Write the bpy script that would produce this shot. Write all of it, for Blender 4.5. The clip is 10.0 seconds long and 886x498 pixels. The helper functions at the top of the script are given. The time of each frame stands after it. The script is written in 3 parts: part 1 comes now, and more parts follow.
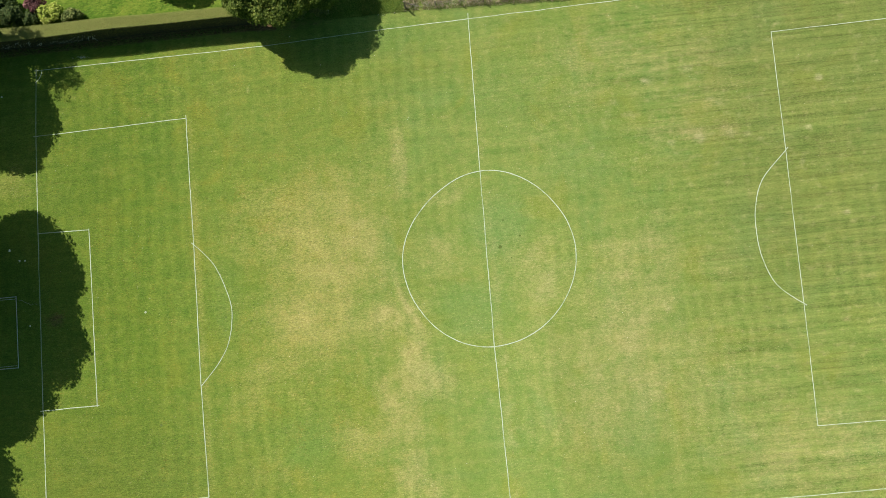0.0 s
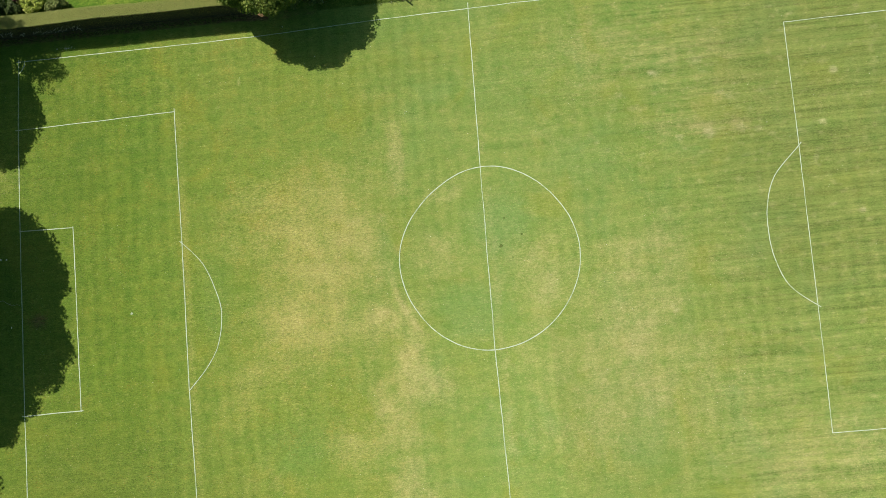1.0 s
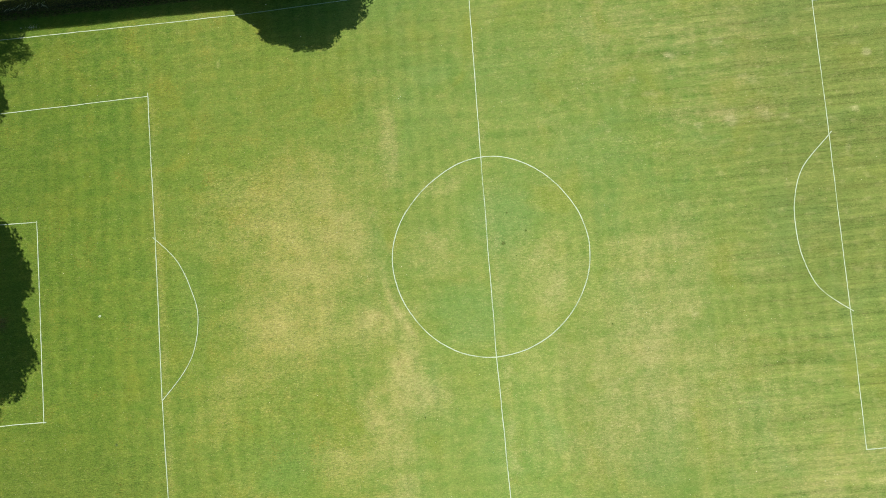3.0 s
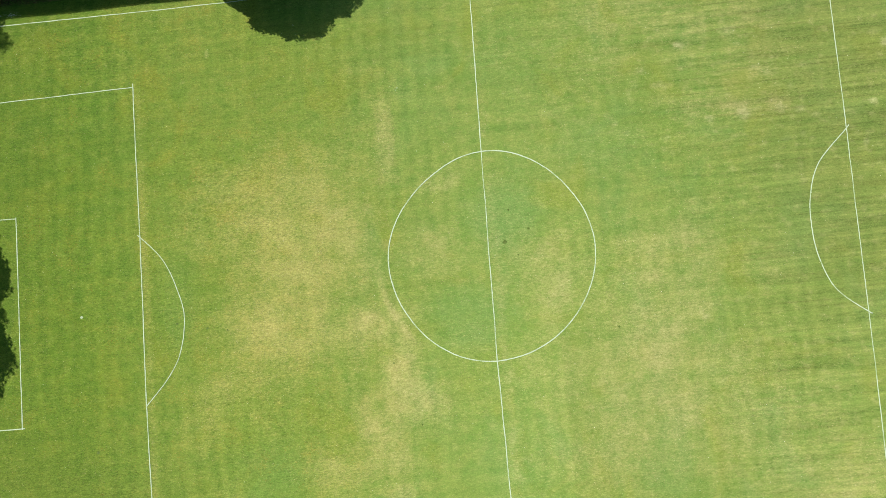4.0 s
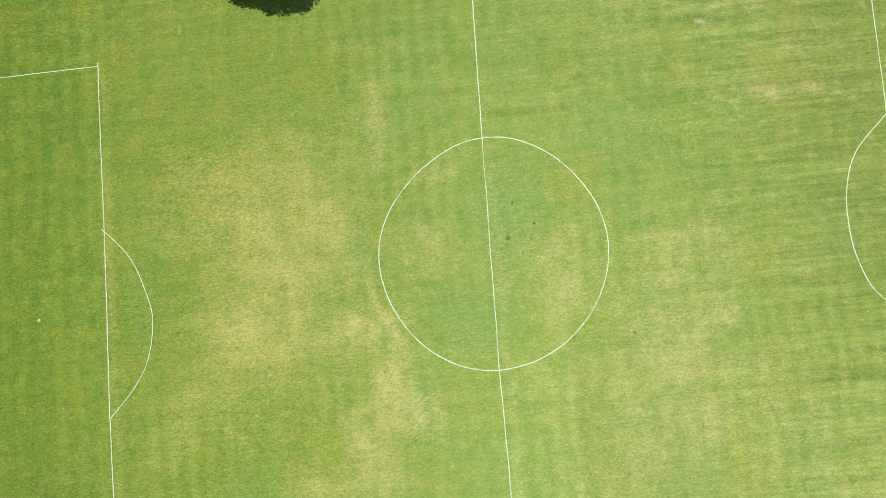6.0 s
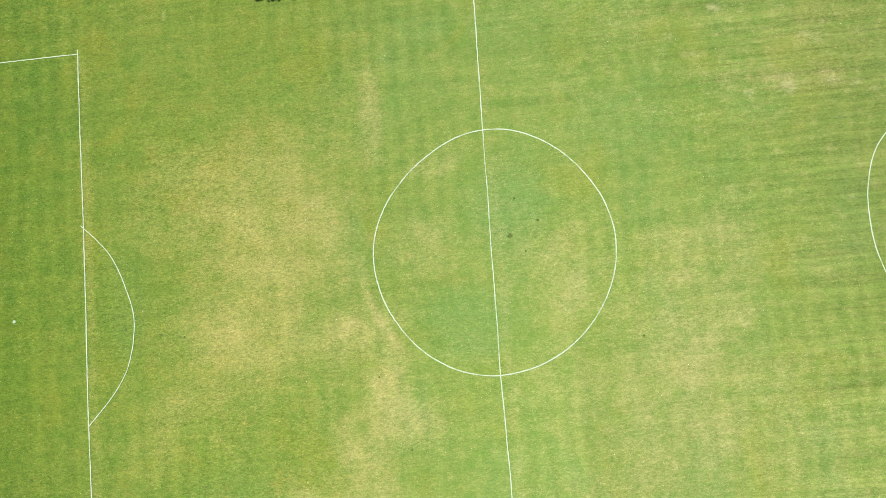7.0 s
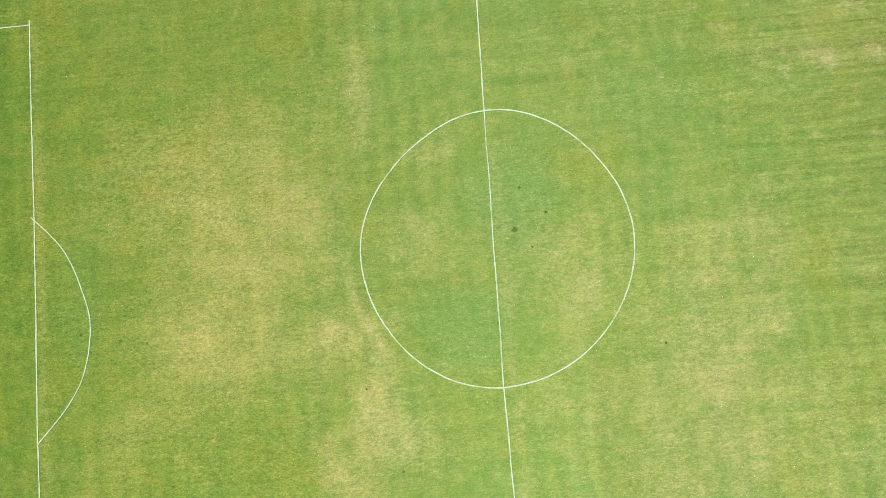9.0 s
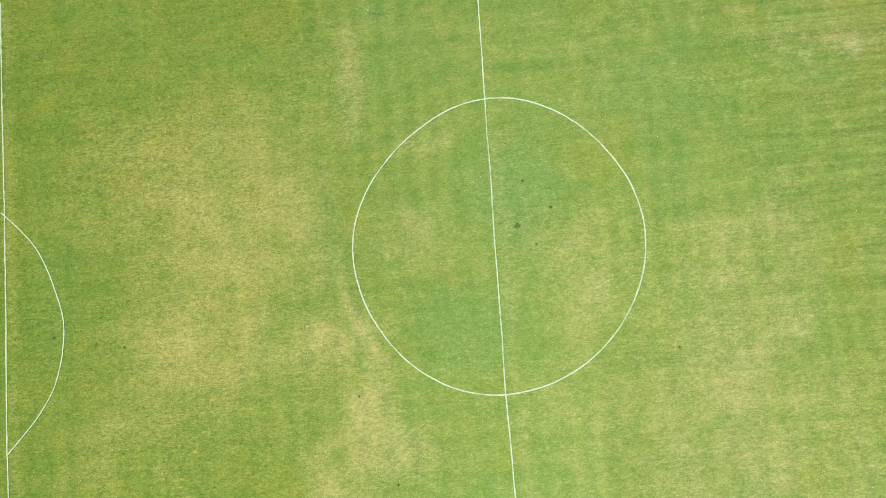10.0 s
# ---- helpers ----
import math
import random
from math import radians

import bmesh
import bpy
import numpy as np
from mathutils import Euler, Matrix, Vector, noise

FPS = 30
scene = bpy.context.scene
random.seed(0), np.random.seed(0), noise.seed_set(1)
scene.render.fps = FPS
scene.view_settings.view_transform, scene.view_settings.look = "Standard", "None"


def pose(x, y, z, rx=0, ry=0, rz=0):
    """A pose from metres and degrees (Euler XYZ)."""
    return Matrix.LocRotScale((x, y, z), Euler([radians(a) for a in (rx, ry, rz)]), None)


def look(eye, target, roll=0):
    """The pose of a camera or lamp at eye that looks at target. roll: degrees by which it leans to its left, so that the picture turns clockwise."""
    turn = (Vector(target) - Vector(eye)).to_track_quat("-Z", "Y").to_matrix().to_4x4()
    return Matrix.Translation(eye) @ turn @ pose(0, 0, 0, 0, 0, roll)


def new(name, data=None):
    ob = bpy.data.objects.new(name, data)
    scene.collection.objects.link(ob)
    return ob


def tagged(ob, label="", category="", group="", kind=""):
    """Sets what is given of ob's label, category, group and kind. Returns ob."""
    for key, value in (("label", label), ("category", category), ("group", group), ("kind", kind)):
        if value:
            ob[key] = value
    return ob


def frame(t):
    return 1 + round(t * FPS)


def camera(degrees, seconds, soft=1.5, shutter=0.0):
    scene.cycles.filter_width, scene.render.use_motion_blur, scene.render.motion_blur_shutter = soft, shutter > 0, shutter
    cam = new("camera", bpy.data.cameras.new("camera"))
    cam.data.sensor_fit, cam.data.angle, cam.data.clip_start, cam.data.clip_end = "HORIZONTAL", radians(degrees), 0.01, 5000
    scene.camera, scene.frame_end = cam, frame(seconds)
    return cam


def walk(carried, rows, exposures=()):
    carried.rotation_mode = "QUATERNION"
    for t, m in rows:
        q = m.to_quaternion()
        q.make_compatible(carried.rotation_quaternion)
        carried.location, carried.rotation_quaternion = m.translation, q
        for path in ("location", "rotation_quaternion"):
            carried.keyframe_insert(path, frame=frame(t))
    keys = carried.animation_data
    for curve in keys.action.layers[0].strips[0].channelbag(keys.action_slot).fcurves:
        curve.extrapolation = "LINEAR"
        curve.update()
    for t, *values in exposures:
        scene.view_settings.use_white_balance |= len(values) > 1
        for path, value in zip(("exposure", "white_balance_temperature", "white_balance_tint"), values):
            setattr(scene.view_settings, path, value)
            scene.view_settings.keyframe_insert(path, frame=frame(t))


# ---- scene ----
cam = camera(72.0, 10.0, soft=0.85)
PATH = [
    (0.0, -2.581, -4.000, 62.466, 4.633, 2.290, -5.360),
    (1.0, -2.542, -3.904, 59.934, 4.638, 2.276, -5.303),
    (2.0, -2.514, -3.823, 57.391, 4.658, 2.251, -5.228),
    (3.0, -2.495, -3.753, 54.841, 4.688, 2.215, -5.142),
    (4.0, -2.484, -3.692, 52.284, 4.725, 2.171, -5.048),
    (5.0, -2.478, -3.637, 49.724, 4.766, 2.120, -4.953),
    (6.0, -2.475, -3.587, 47.163, 4.809, 2.062, -4.861),
    (7.0, -2.473, -3.539, 44.602, 4.848, 2.001, -4.777),
    (8.0, -2.470, -3.490, 42.045, 4.882, 1.936, -4.708),
    (9.0, -2.465, -3.438, 39.492, 4.907, 1.870, -4.657),
    (10.0, -2.455, -3.380, 36.947, 4.920, 1.804, -4.630),
]
EXPOSURES = [(0.0, 1.09, 6600, 12), (2.5, 1.11, 6550, 9), (5.0, 1.23, 6500, 4), (7.5, 1.31, 6500, 6), (10.0, 1.17, 6500, 2)]
walk(cam, [(t, pose(x, y, z, a, b, c)) for t, x, y, z, a, b, c in PATH], EXPOSURES)

# ---- sun and sky ----
SUN_TO = Vector((-0.63, 0.63, 1.0))          # shadows fall 0.63 m east and 0.63 m south for each metre of height
sky_world = bpy.data.worlds.new("sky")
scene.world = sky_world
sky_world.use_nodes = True
sky = sky_world.node_tree.nodes.new("ShaderNodeTexSky")
sky.sky_type, sky.sun_disc = "NISHITA", False
sky.dust_density, sky.ozone_density = 2.4, 0.5
sky.sun_elevation, sky.sun_rotation = math.atan2(1.0, math.hypot(0.63, 0.63)), radians(315)
back = sky_world.node_tree.nodes["Background"]
back.inputs["Strength"].default_value = 0.041
# sky hue turned towards cyan and saturated, which tints shaded grass greener
sky_tint = sky_world.node_tree.nodes.new("ShaderNodeHueSaturation")
sky_tint.inputs["Hue"].default_value, sky_tint.inputs["Saturation"].default_value = 0.43, 1.18
sky_world.node_tree.links.new(sky.outputs[0], sky_tint.inputs["Color"])
sky_world.node_tree.links.new(sky_tint.outputs[0], back.inputs["Color"])
lamp = bpy.data.lights.new("sun", "SUN")
lamp.energy, lamp.angle, lamp.color = 4.2, radians(0.5), (1.0, 0.95, 0.86)
sun = new("sun", lamp)
sun.matrix_world = look(SUN_TO * 120, (0, 0, 0))


# ---- materials ----
class Nodes:
    """Short hand for building one node material."""

    def __init__(self, name, rough=0.9, gloss=0.2):
        self.m = bpy.data.materials.new(name)
        self.m.use_nodes = True
        self.tree = self.m.node_tree
        self.bsdf = self.tree.nodes["Principled BSDF"]
        self.bsdf.inputs["Roughness"].default_value = rough
        self.bsdf.inputs["Specular IOR Level"].default_value = gloss
        self.place = self.add("ShaderNodeNewGeometry").outputs["Position"]

    def add(self, kind):
        return self.tree.nodes.new(kind)

    def put(self, socket, value):
        if isinstance(value, bpy.types.NodeSocket):
            self.tree.links.new(value, socket)
        else:
            socket.default_value = value

    def bands(self, ax, ay, period, wander):
        """Sine bands of -1 to 1, a period in metres apart along (ax, ay), that wander a little."""
        place = self.tree.nodes.new("ShaderNodeNewGeometry").outputs["Position"]
        split = self.tree.nodes.new("ShaderNodeSeparateXYZ")
        self.tree.links.new(place, split.inputs[0])
        run = self.math("ADD", self.math("MULTIPLY", split.outputs[0], ax), self.math("MULTIPLY", split.outputs[1], ay))
        return self.math("SINE", self.math("MULTIPLY", self.math("ADD", run, wander), 2 * math.pi / period), 0.0)

    def attribute(self, name):
        n = self.add("ShaderNodeAttribute")
        n.attribute_name = name
        return n.outputs["Fac"]

    def noise(self, scale, stretch=(1, 1, 1), turn=0.0, detail=3.0, rough=0.55, distortion=0.0, shift=0.0):
        mapping = self.add("ShaderNodeMapping")
        turned = self.add("ShaderNodeMapping")
        self.put(turned.inputs["Vector"], self.place)
        turned.inputs["Rotation"].default_value = (0, 0, radians(turn))
        self.put(mapping.inputs["Vector"], turned.outputs[0])
        mapping.inputs["Location"].default_value = (shift, shift * 0.7, 0)
        mapping.inputs["Scale"].default_value = stretch
        n = self.add("ShaderNodeTexNoise")
        self.put(n.inputs["Vector"], mapping.outputs[0])
        for key, value in (("Scale", scale), ("Detail", detail), ("Roughness", rough), ("Distortion", distortion)):
            n.inputs[key].default_value = value
        return n.outputs[0]

    def math(self, op, a, b=0.0):
        n = self.add("ShaderNodeMath")
        n.operation = op
        self.put(n.inputs[0], a)
        self.put(n.inputs[1], b)
        return n.outputs[0]

    def ramp(self, value, low, high, to_low=0.0, to_high=1.0):
        n = self.add("ShaderNodeMapRange")
        n.interpolation_type = "SMOOTHSTEP"
        self.put(n.inputs["Value"], value)
        for key, v in (("From Min", low), ("From Max", high), ("To Min", to_low), ("To Max", to_high)):
            n.inputs[key].default_value = v
        return n.outputs[0]

    def mix(self, factor, a, b, blend="MIX"):
        n = self.add("ShaderNodeMix")
        n.data_type, n.blend_type = "RGBA", blend
        self.put(n.inputs[0], factor)
        self.put(n.inputs[6], a if isinstance(a, bpy.types.NodeSocket) else (*a, 1))
        self.put(n.inputs[7], b if isinstance(b, bpy.types.NodeSocket) else (*b, 1))
        return n.outputs[2]

    def grey(self, value):
        n = self.add("ShaderNodeCombineColor")
        for s in n.inputs:
            self.put(s, value)
        return n.outputs[0]

    def done(self, colour, height=None, distance=0.02, strength=0.5):
        self.put(self.bsdf.inputs["Base Color"], colour)
        if height is not None:
            bump = self.add("ShaderNodeBump")
            bump.inputs["Strength"].default_value, bump.inputs["Distance"].default_value = strength, distance
            self.put(bump.inputs["Height"], height)
            self.put(self.bsdf.inputs["Normal"], bump.outputs[0])
        return self.m


def turf_material():
    n = Nodes("turf", 0.95, 0.1)
    n.bsdf.inputs["Diffuse Roughness"].default_value = 0.35
    along = -0.4                                   # the mower runs beside the touchlines
    streak = n.noise(1.0, (0.10, 1.5, 1), along, 4, 0.6)
    streak_fine = n.noise(1.0, (0.10, 4.6, 1), along, 3, 0.58, shift=31)
    streak_wide = n.noise(1.0, (0.05, 0.62, 1), along, 3, 0.55, shift=77)
    across = n.noise(1.0, (0.85, 0.09, 1), along, 3, 0.6, shift=12)
    broad = n.noise(0.11, detail=3, shift=5)
    meadow = n.noise(0.34, detail=4, rough=0.6, shift=21)
    clump = n.noise(0.75, (1.0, 1.25, 1), along, 5, 0.62, 0.4, shift=3)
    plot = n.noise(1.15, (0.9, 1.2, 1), along, 2, 0.5, shift=44)
    tuft = n.noise(2.4, (0.8, 1.25, 1), along, 5, 0.68, 0.5, shift=8)
    speck = n.noise(5.2, (0.62, 1.3, 1), along, 3, 0.7, shift=17)
    blade = n.noise(12.0, (0.6, 1.25, 1), along, 4, 0.75)
    dry, lush, soil, rank, mown, deep, level, warm, bleach = (n.attribute(k) for k in ("dry", "lush", "soil", "rank", "mown", "deep", "level", "warm", "bleach"))

    def swing(value, amount):
        return n.math("MULTIPLY", n.math("SUBTRACT", value, 0.5), amount)

    def times(a, b):
        return n.math("MULTIPLY", a, b)

    def total(*values):
        out = values[0]
        for v in values[1:]:
            out = n.math("ADD", out, v)
        return out

    stripes = times(n.math("SUBTRACT", streak, 0.5), mown)
    # the mower's passes: bands along the pitch, and fainter ones across it
    wander = total(swing(n.noise(0.16, detail=2, shift=61), 1.8), swing(n.noise(0.6, (0.4, 1, 1), along, 2, shift=67), 0.5))
    strength = n.ramp(n.noise(0.13, detail=3, shift=52), 0.32, 0.62, 0.1, 1.0)
    cross_strength = n.ramp(n.noise(0.07, detail=2, shift=57), 0.40, 0.64, 0.0, 1.0)
    passes = times(n.bands(-0.007, 1.0, 0.74, wander), strength)
    passes_wide = times(n.bands(-0.007, 1.0, 1.9, wander), strength)
    crossing = times(n.bands(1.0, 0.007, 1.45, wander), cross_strength)
    worked = total(times(times(passes, 0.042), mown), times(times(passes_wide, 0.046), mown), times(crossing, 0.042), times(swing(streak_wide, 0.32), mown))
    # healthy grass, between a cool and a yellowish green
    tone = total(0.5, times(stripes, 0.8), swing(across, 0.35), swing(meadow, 0.8), swing(clump, 0.55), swing(plot, 0.5), swing(tuft, 0.45), times(worked, 1.3), times(lush, -0.16), times(dry, 0.15))
    green = n.mix(n.ramp(tone, -0.12, 1.12), (0.072, 0.140, 0.026), (0.160, 0.184, 0.050))
    green = n.mix(n.ramp(broad, 0.35, 0.7, 0, 0.35), green, (0.112, 0.158, 0.030))
    green = n.mix(times(n.ramp(n.math("ADD", lush, swing(clump, 0.9)), 0.1, 1.0), 0.60), green, (0.096, 0.163, 0.048))
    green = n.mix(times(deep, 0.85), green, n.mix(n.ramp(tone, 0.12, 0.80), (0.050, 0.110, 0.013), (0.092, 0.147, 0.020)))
    # drifts of cooler and of more olive grass, several metres wide
    drift = n.noise(0.17, detail=4, rough=0.55, distortion=0.6, shift=91)
    green = n.mix(times(n.ramp(drift, 0.52, 0.70, 0, 0.40), n.math("SUBTRACT", 1.0, times(warm, 0.75))), green, (0.088, 0.156, 0.044))
    green = n.mix(n.ramp(drift, 0.47, 0.30, 0, 0.42), green, (0.142, 0.160, 0.026))
    # olive moss and dead thatch showing through on the older turf
    thatch = n.ramp(total(clump, swing(speck, 0.5), swing(meadow, 0.6)), 0.50, 0.85, 0, 0.30)
    colour = n.mix(times(times(thatch, n.math("ADD", times(warm, 0.8), 0.2)), n.math("SUBTRACT", 1.0, times(deep, 0.6))), green, (0.170, 0.150, 0.030))
    # parched straw, blade by blade among the green
    worn = total(dry, swing(clump, 0.50), swing(tuft, 0.62), swing(speck, 0.66), times(stripes, 0.5))
    colour = n.mix(n.ramp(worn, 0.05, 1.35, 0, 0.72), colour, (0.332, 0.280, 0.142))
    # lens falloff put into the turf colour: duller olive at the ends
    colour = n.mix(n.math("MAXIMUM", times(level, 0.30), 0.0), colour, (0.146, 0.162, 0.047))
    # small ochre and pale tufts, and bleached spots with ragged edges
    colour = n.mix(n.ramp(speck, 0.60, 0.76, 0, 0.38), colour, (0.225, 0.200, 0.078))
    colour = n.mix(times(n.ramp(plot, 0.54, 0.76, 0, 0.42), mown), colour, (0.225, 0.236, 0.090))
    colour = n.mix(n.ramp(total(bleach, swing(tuft, 0.7), swing(speck, 0.5)), 0.20, 1.25, 0, 0.75), colour, (0.300, 0.290, 0.150))
    # garden lawn and verge beyond the field
    lawn = n.mix(n.ramp(total(tuft, swing(meadow, 0.9)), 0.30, 0.72), (0.046, 0.108, 0.011), (0.118, 0.176, 0.028))
    lawn = n.mix(n.ramp(total(clump, swing(speck, 0.5)), 0.55, 0.80, 0, 0.35), lawn, (0.190, 0.185, 0.055))
    colour = n.mix(times(rank, 0.9), colour, lawn)
    colour = n.mix(n.ramp(n.math("ADD", soil, swing(tuft, 0.8)), 0.35, 0.8), colour, n.mix(n.ramp(speck, 0.35, 0.65), (0.070, 0.046, 0.030), (0.150, 0.098, 0.064)))
    colour = n.mix(times(n.ramp(streak_fine, 0.45, 0.28, 0, 0.15), mown), colour, (0.112, 0.102, 0.028))
    colour = n.mix(times(warm, 0.9), colour, n.mix(1.0, colour, (1.0, 1.0, 0.70), "MULTIPLY"))
    # rusty dead leaves and moss between the blades
    rust = n.noise(6.5, detail=2, rough=0.6, shift=113)
    colour = n.mix(times(n.ramp(n.math("ADD", rust, swing(meadow, 0.5)), 0.62, 0.75, 0, 0.52), warm), colour, (0.180, 0.128, 0.022))
    # single pale stems and dark gaps between the tufts
    dot = n.noise(15.0, detail=1.5, rough=0.5, shift=27)
    colour = n.mix(n.ramp(dot, 0.66, 0.76, 0, 0.45), colour, (0.330, 0.300, 0.130))
    colour = n.mix(n.ramp(dot, 0.36, 0.25, 0, 0.32), colour, (0.050, 0.075, 0.014))
    # mower streaks and single blades, lighter and darker, then the painted lens falloff
    grain = n.math("ADD", 1.0, times(warm, 0.50))
    shade = total(1.0, times(times(n.math("SUBTRACT", streak_fine, 0.5), mown), 0.68), times(swing(blade, 1.3), grain), times(swing(speck, 0.72), grain), swing(tuft, 0.30), swing(across, 0.15), worked, times(level, -0.14))
    colour = n.mix(1.0, colour, n.grey(shade), "MULTIPLY")
    return n.done(colour, n.math("ADD", blade, times(tuft, 1.5)), 0.03, 0.35)


def paint_material():
    n = Nodes("line_paint", 0.85, 0.2)
    grain, wear = n.noise(14, detail=4, rough=0.7), n.noise(1.6, detail=3, shift=4)
    faded = n.noise(0.28, detail=3, rough=0.6, shift=9)
    cover = n.math("ADD", grain, n.math("MULTIPLY", n.math("SUBTRACT", wear, 0.5), 0.6))
    cover = n.math("ADD", cover, n.math("MULTIPLY", n.math("SUBTRACT", faded, 0.5), 0.8))
    return n.done(n.mix(n.ramp(cover, 0.26, 0.58), (0.185, 0.245, 0.118), (0.310, 0.368, 0.275)), grain, 0.02)


def leaf_material(name, dark, light, tip, passing=0.35):
    """Foliage: each leaf its own shade, some light passing through."""
    n = Nodes(name, 0.65, 0.18)
    rnd = n.add("ShaderNodeNewGeometry").outputs["Random Per Island"]
    patch = n.noise(0.9, detail=2)
    colour = n.mix(n.ramp(n.math("ADD", n.math("MULTIPLY", rnd, 0.6), n.math("MULTIPLY", patch, 0.5)), 0.2, 0.85), dark, light)
    colour = n.mix(n.ramp(rnd, 0.86, 0.97), colour, tip)
    m = n.done(colour)
    thin = n.add("ShaderNodeBsdfTranslucent")
    n.put(thin.inputs["Color"], n.mix(0.4, colour, tip))
    both = n.add("ShaderNodeMixShader")
    both.inputs[0].default_value = passing
    n.tree.links.new(n.bsdf.outputs[0], both.inputs[1])
    n.tree.links.new(thin.outputs[0], both.inputs[2])
    n.tree.links.new(both.outputs[0], n.tree.nodes["Material Output"].inputs["Surface"])
    return m


def rough_material(name, a, b, scale=4.0, stretch=(1, 1, 1), rough=0.9, gloss=0.2):
    n = Nodes(name, rough, gloss)
    big, fine = n.noise(scale, stretch, detail=4), n.noise(scale * 8, stretch, detail=3, shift=6)
    colour = n.mix(n.ramp(big, 0.3, 0.7), a, b)
    colour = n.mix(1.0, colour, n.grey(n.ramp(fine, 0.25, 0.75, 0.75, 1.2)), "MULTIPLY")
    return n.done(colour, fine, 0.01)


TURF = turf_material()
PAINT = paint_material()
BARK = rough_material("bark", (0.09, 0.065, 0.045), (0.17, 0.14, 0.11), 5, (2, 2, 0.4))
TREE_LEAF = leaf_material("tree_leaf", (0.042, 0.080, 0.010), (0.128, 0.180, 0.028), (0.24, 0.28, 0.06), 0.42)
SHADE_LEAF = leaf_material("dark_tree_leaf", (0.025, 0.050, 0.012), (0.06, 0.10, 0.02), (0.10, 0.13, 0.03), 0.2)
HEDGE_LEAF = leaf_material("hedge_leaf", (0.132, 0.168, 0.034), (0.215, 0.238, 0.058), (0.33, 0.29, 0.11), 0.2)
# near black: the shade inside the hedge is put into this colour
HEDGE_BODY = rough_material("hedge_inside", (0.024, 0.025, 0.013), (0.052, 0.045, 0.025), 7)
GOLD_LEAF = leaf_material("golden_leaf", (0.20, 0.28, 0.035), (0.42, 0.48, 0.09), (0.58, 0.60, 0.20), 0.3)
BUSH_LEAF = leaf_material("bush_leaf", (0.07, 0.11, 0.025), (0.19, 0.23, 0.06), (0.30, 0.32, 0.11), 0.3)
RED_LEAF = leaf_material("purple_leaf", (0.07, 0.025, 0.028), (0.18, 0.075, 0.075), (0.28, 0.15, 0.14), 0.25)
STRAW = leaf_material("dead_stalk", (0.125, 0.105, 0.055), (0.32, 0.28, 0.165), (0.46, 0.42, 0.28), 0.2)
PALE_TWIG = rough_material("bleached_twig", (0.34, 0.32, 0.25), (0.52, 0.50, 0.42), 12)
RANK_LEAF = leaf_material("long_grass_blade", (0.07, 0.14, 0.016), (0.16, 0.23, 0.035), (0.25, 0.28, 0.07), 0.35)
STRAW_BLADE = leaf_material("dry_blade", (0.17, 0.145, 0.060), (0.30, 0.265, 0.125), (0.42, 0.38, 0.22), 0.15)
TURF_BLADE = leaf_material("green_blade", (0.082, 0.138, 0.022), (0.145, 0.190, 0.045), (0.21, 0.225, 0.070), 0.15)
WEED_LEAF = leaf_material("weed_leaf", (0.060, 0.098, 0.018), (0.086, 0.124, 0.024), (0.11, 0.145, 0.035), 0.25)
PETAL = rough_material("petal", (0.70, 0.68, 0.55), (0.80, 0.79, 0.72), 30)
TIMBER = rough_material("weathered_timber", (0.16, 0.13, 0.10), (0.30, 0.25, 0.19), 6, (1, 1, 0.2))
WIRE = rough_material("galvanised_wire", (0.30, 0.30, 0.30), (0.42, 0.42, 0.41), 20, rough=0.45, gloss=0.5)
TUBE = rough_material("white_goal_tube", (0.38, 0.38, 0.35), (0.55, 0.55, 0.51), 3, rough=0.55, gloss=0.4)


# ---- mesh helpers ----
def mesh_of(name, verts, faces, material, smooth=False):
    data = bpy.data.meshes.new(name)
    data.from_pydata([tuple(v) for v in verts], [], [tuple(f) for f in faces])
    data.materials.append(material)
    if smooth:
        data.polygons.foreach_set("use_smooth", [True] * len(data.polygons))
    data.update()
    return data


def part(name, data, parent=None, label=""):
    ob = new(name, data)
    ob.parent = parent
    return tagged(ob, label)


def base(name, x, y, z=0.0):
    ob = new(name)
    ob.location = (x, y, z)
    ob.empty_display_size = 0.3
    return ob


def tube(points, radii, sides=8):
    """Vertices and faces of a round limb along points, closed at both ends."""
    points = [Vector(p) for p in points]
    verts, faces = [], []
    for i, p in enumerate(points):
        along = (points[min(i + 1, len(points) - 1)] - points[max(i - 1, 0)]).normalized()
        side = along.cross(Vector((0.31, 0.95, 0.05))).normalized()
        up = side.cross(along)
        for k in range(sides):
            a = 2 * math.pi * k / sides
            verts.append(p + radii[i] * (math.cos(a) * side + math.sin(a) * up))
    for i in range(len(points) - 1):
        for k in range(sides):
            j = (k + 1) % sides
            faces.append((i * sides + k, i * sides + j, (i + 1) * sides + j, (i + 1) * sides + k))
    faces.append(tuple(range(sides))[::-1])
    faces.append(tuple(range((len(points) - 1) * sides, len(points) * sides)))
    return verts, faces


def leaves(centres, outward, size, rng, spread=0.7, long=1.5):
    """Many small folded leaves: four vertices and two triangles each."""
    k = len(centres)
    n = outward + rng.normal(0, spread, (k, 3))
    n /= np.linalg.norm(n, axis=1)[:, None] + 1e-9
    a = np.cross(n, rng.normal(0, 1, (k, 3)))
    a /= np.linalg.norm(a, axis=1)[:, None] + 1e-9
    b = np.cross(n, a)
    s = (size * rng.uniform(0.6, 1.3, k))[:, None]
    fold = n * s * 0.18
    v = np.stack([centres - a * s * long / 2, centres + b * s / 2 + fold, centres + a * s * long / 2, centres - b * s / 2 + fold], 1).reshape(-1, 3)
    i = np.arange(k)[:, None] * 4
    f = np.concatenate([i + [[0, 1, 2]], i + [[0, 2, 3]]], 0)
    return v, f


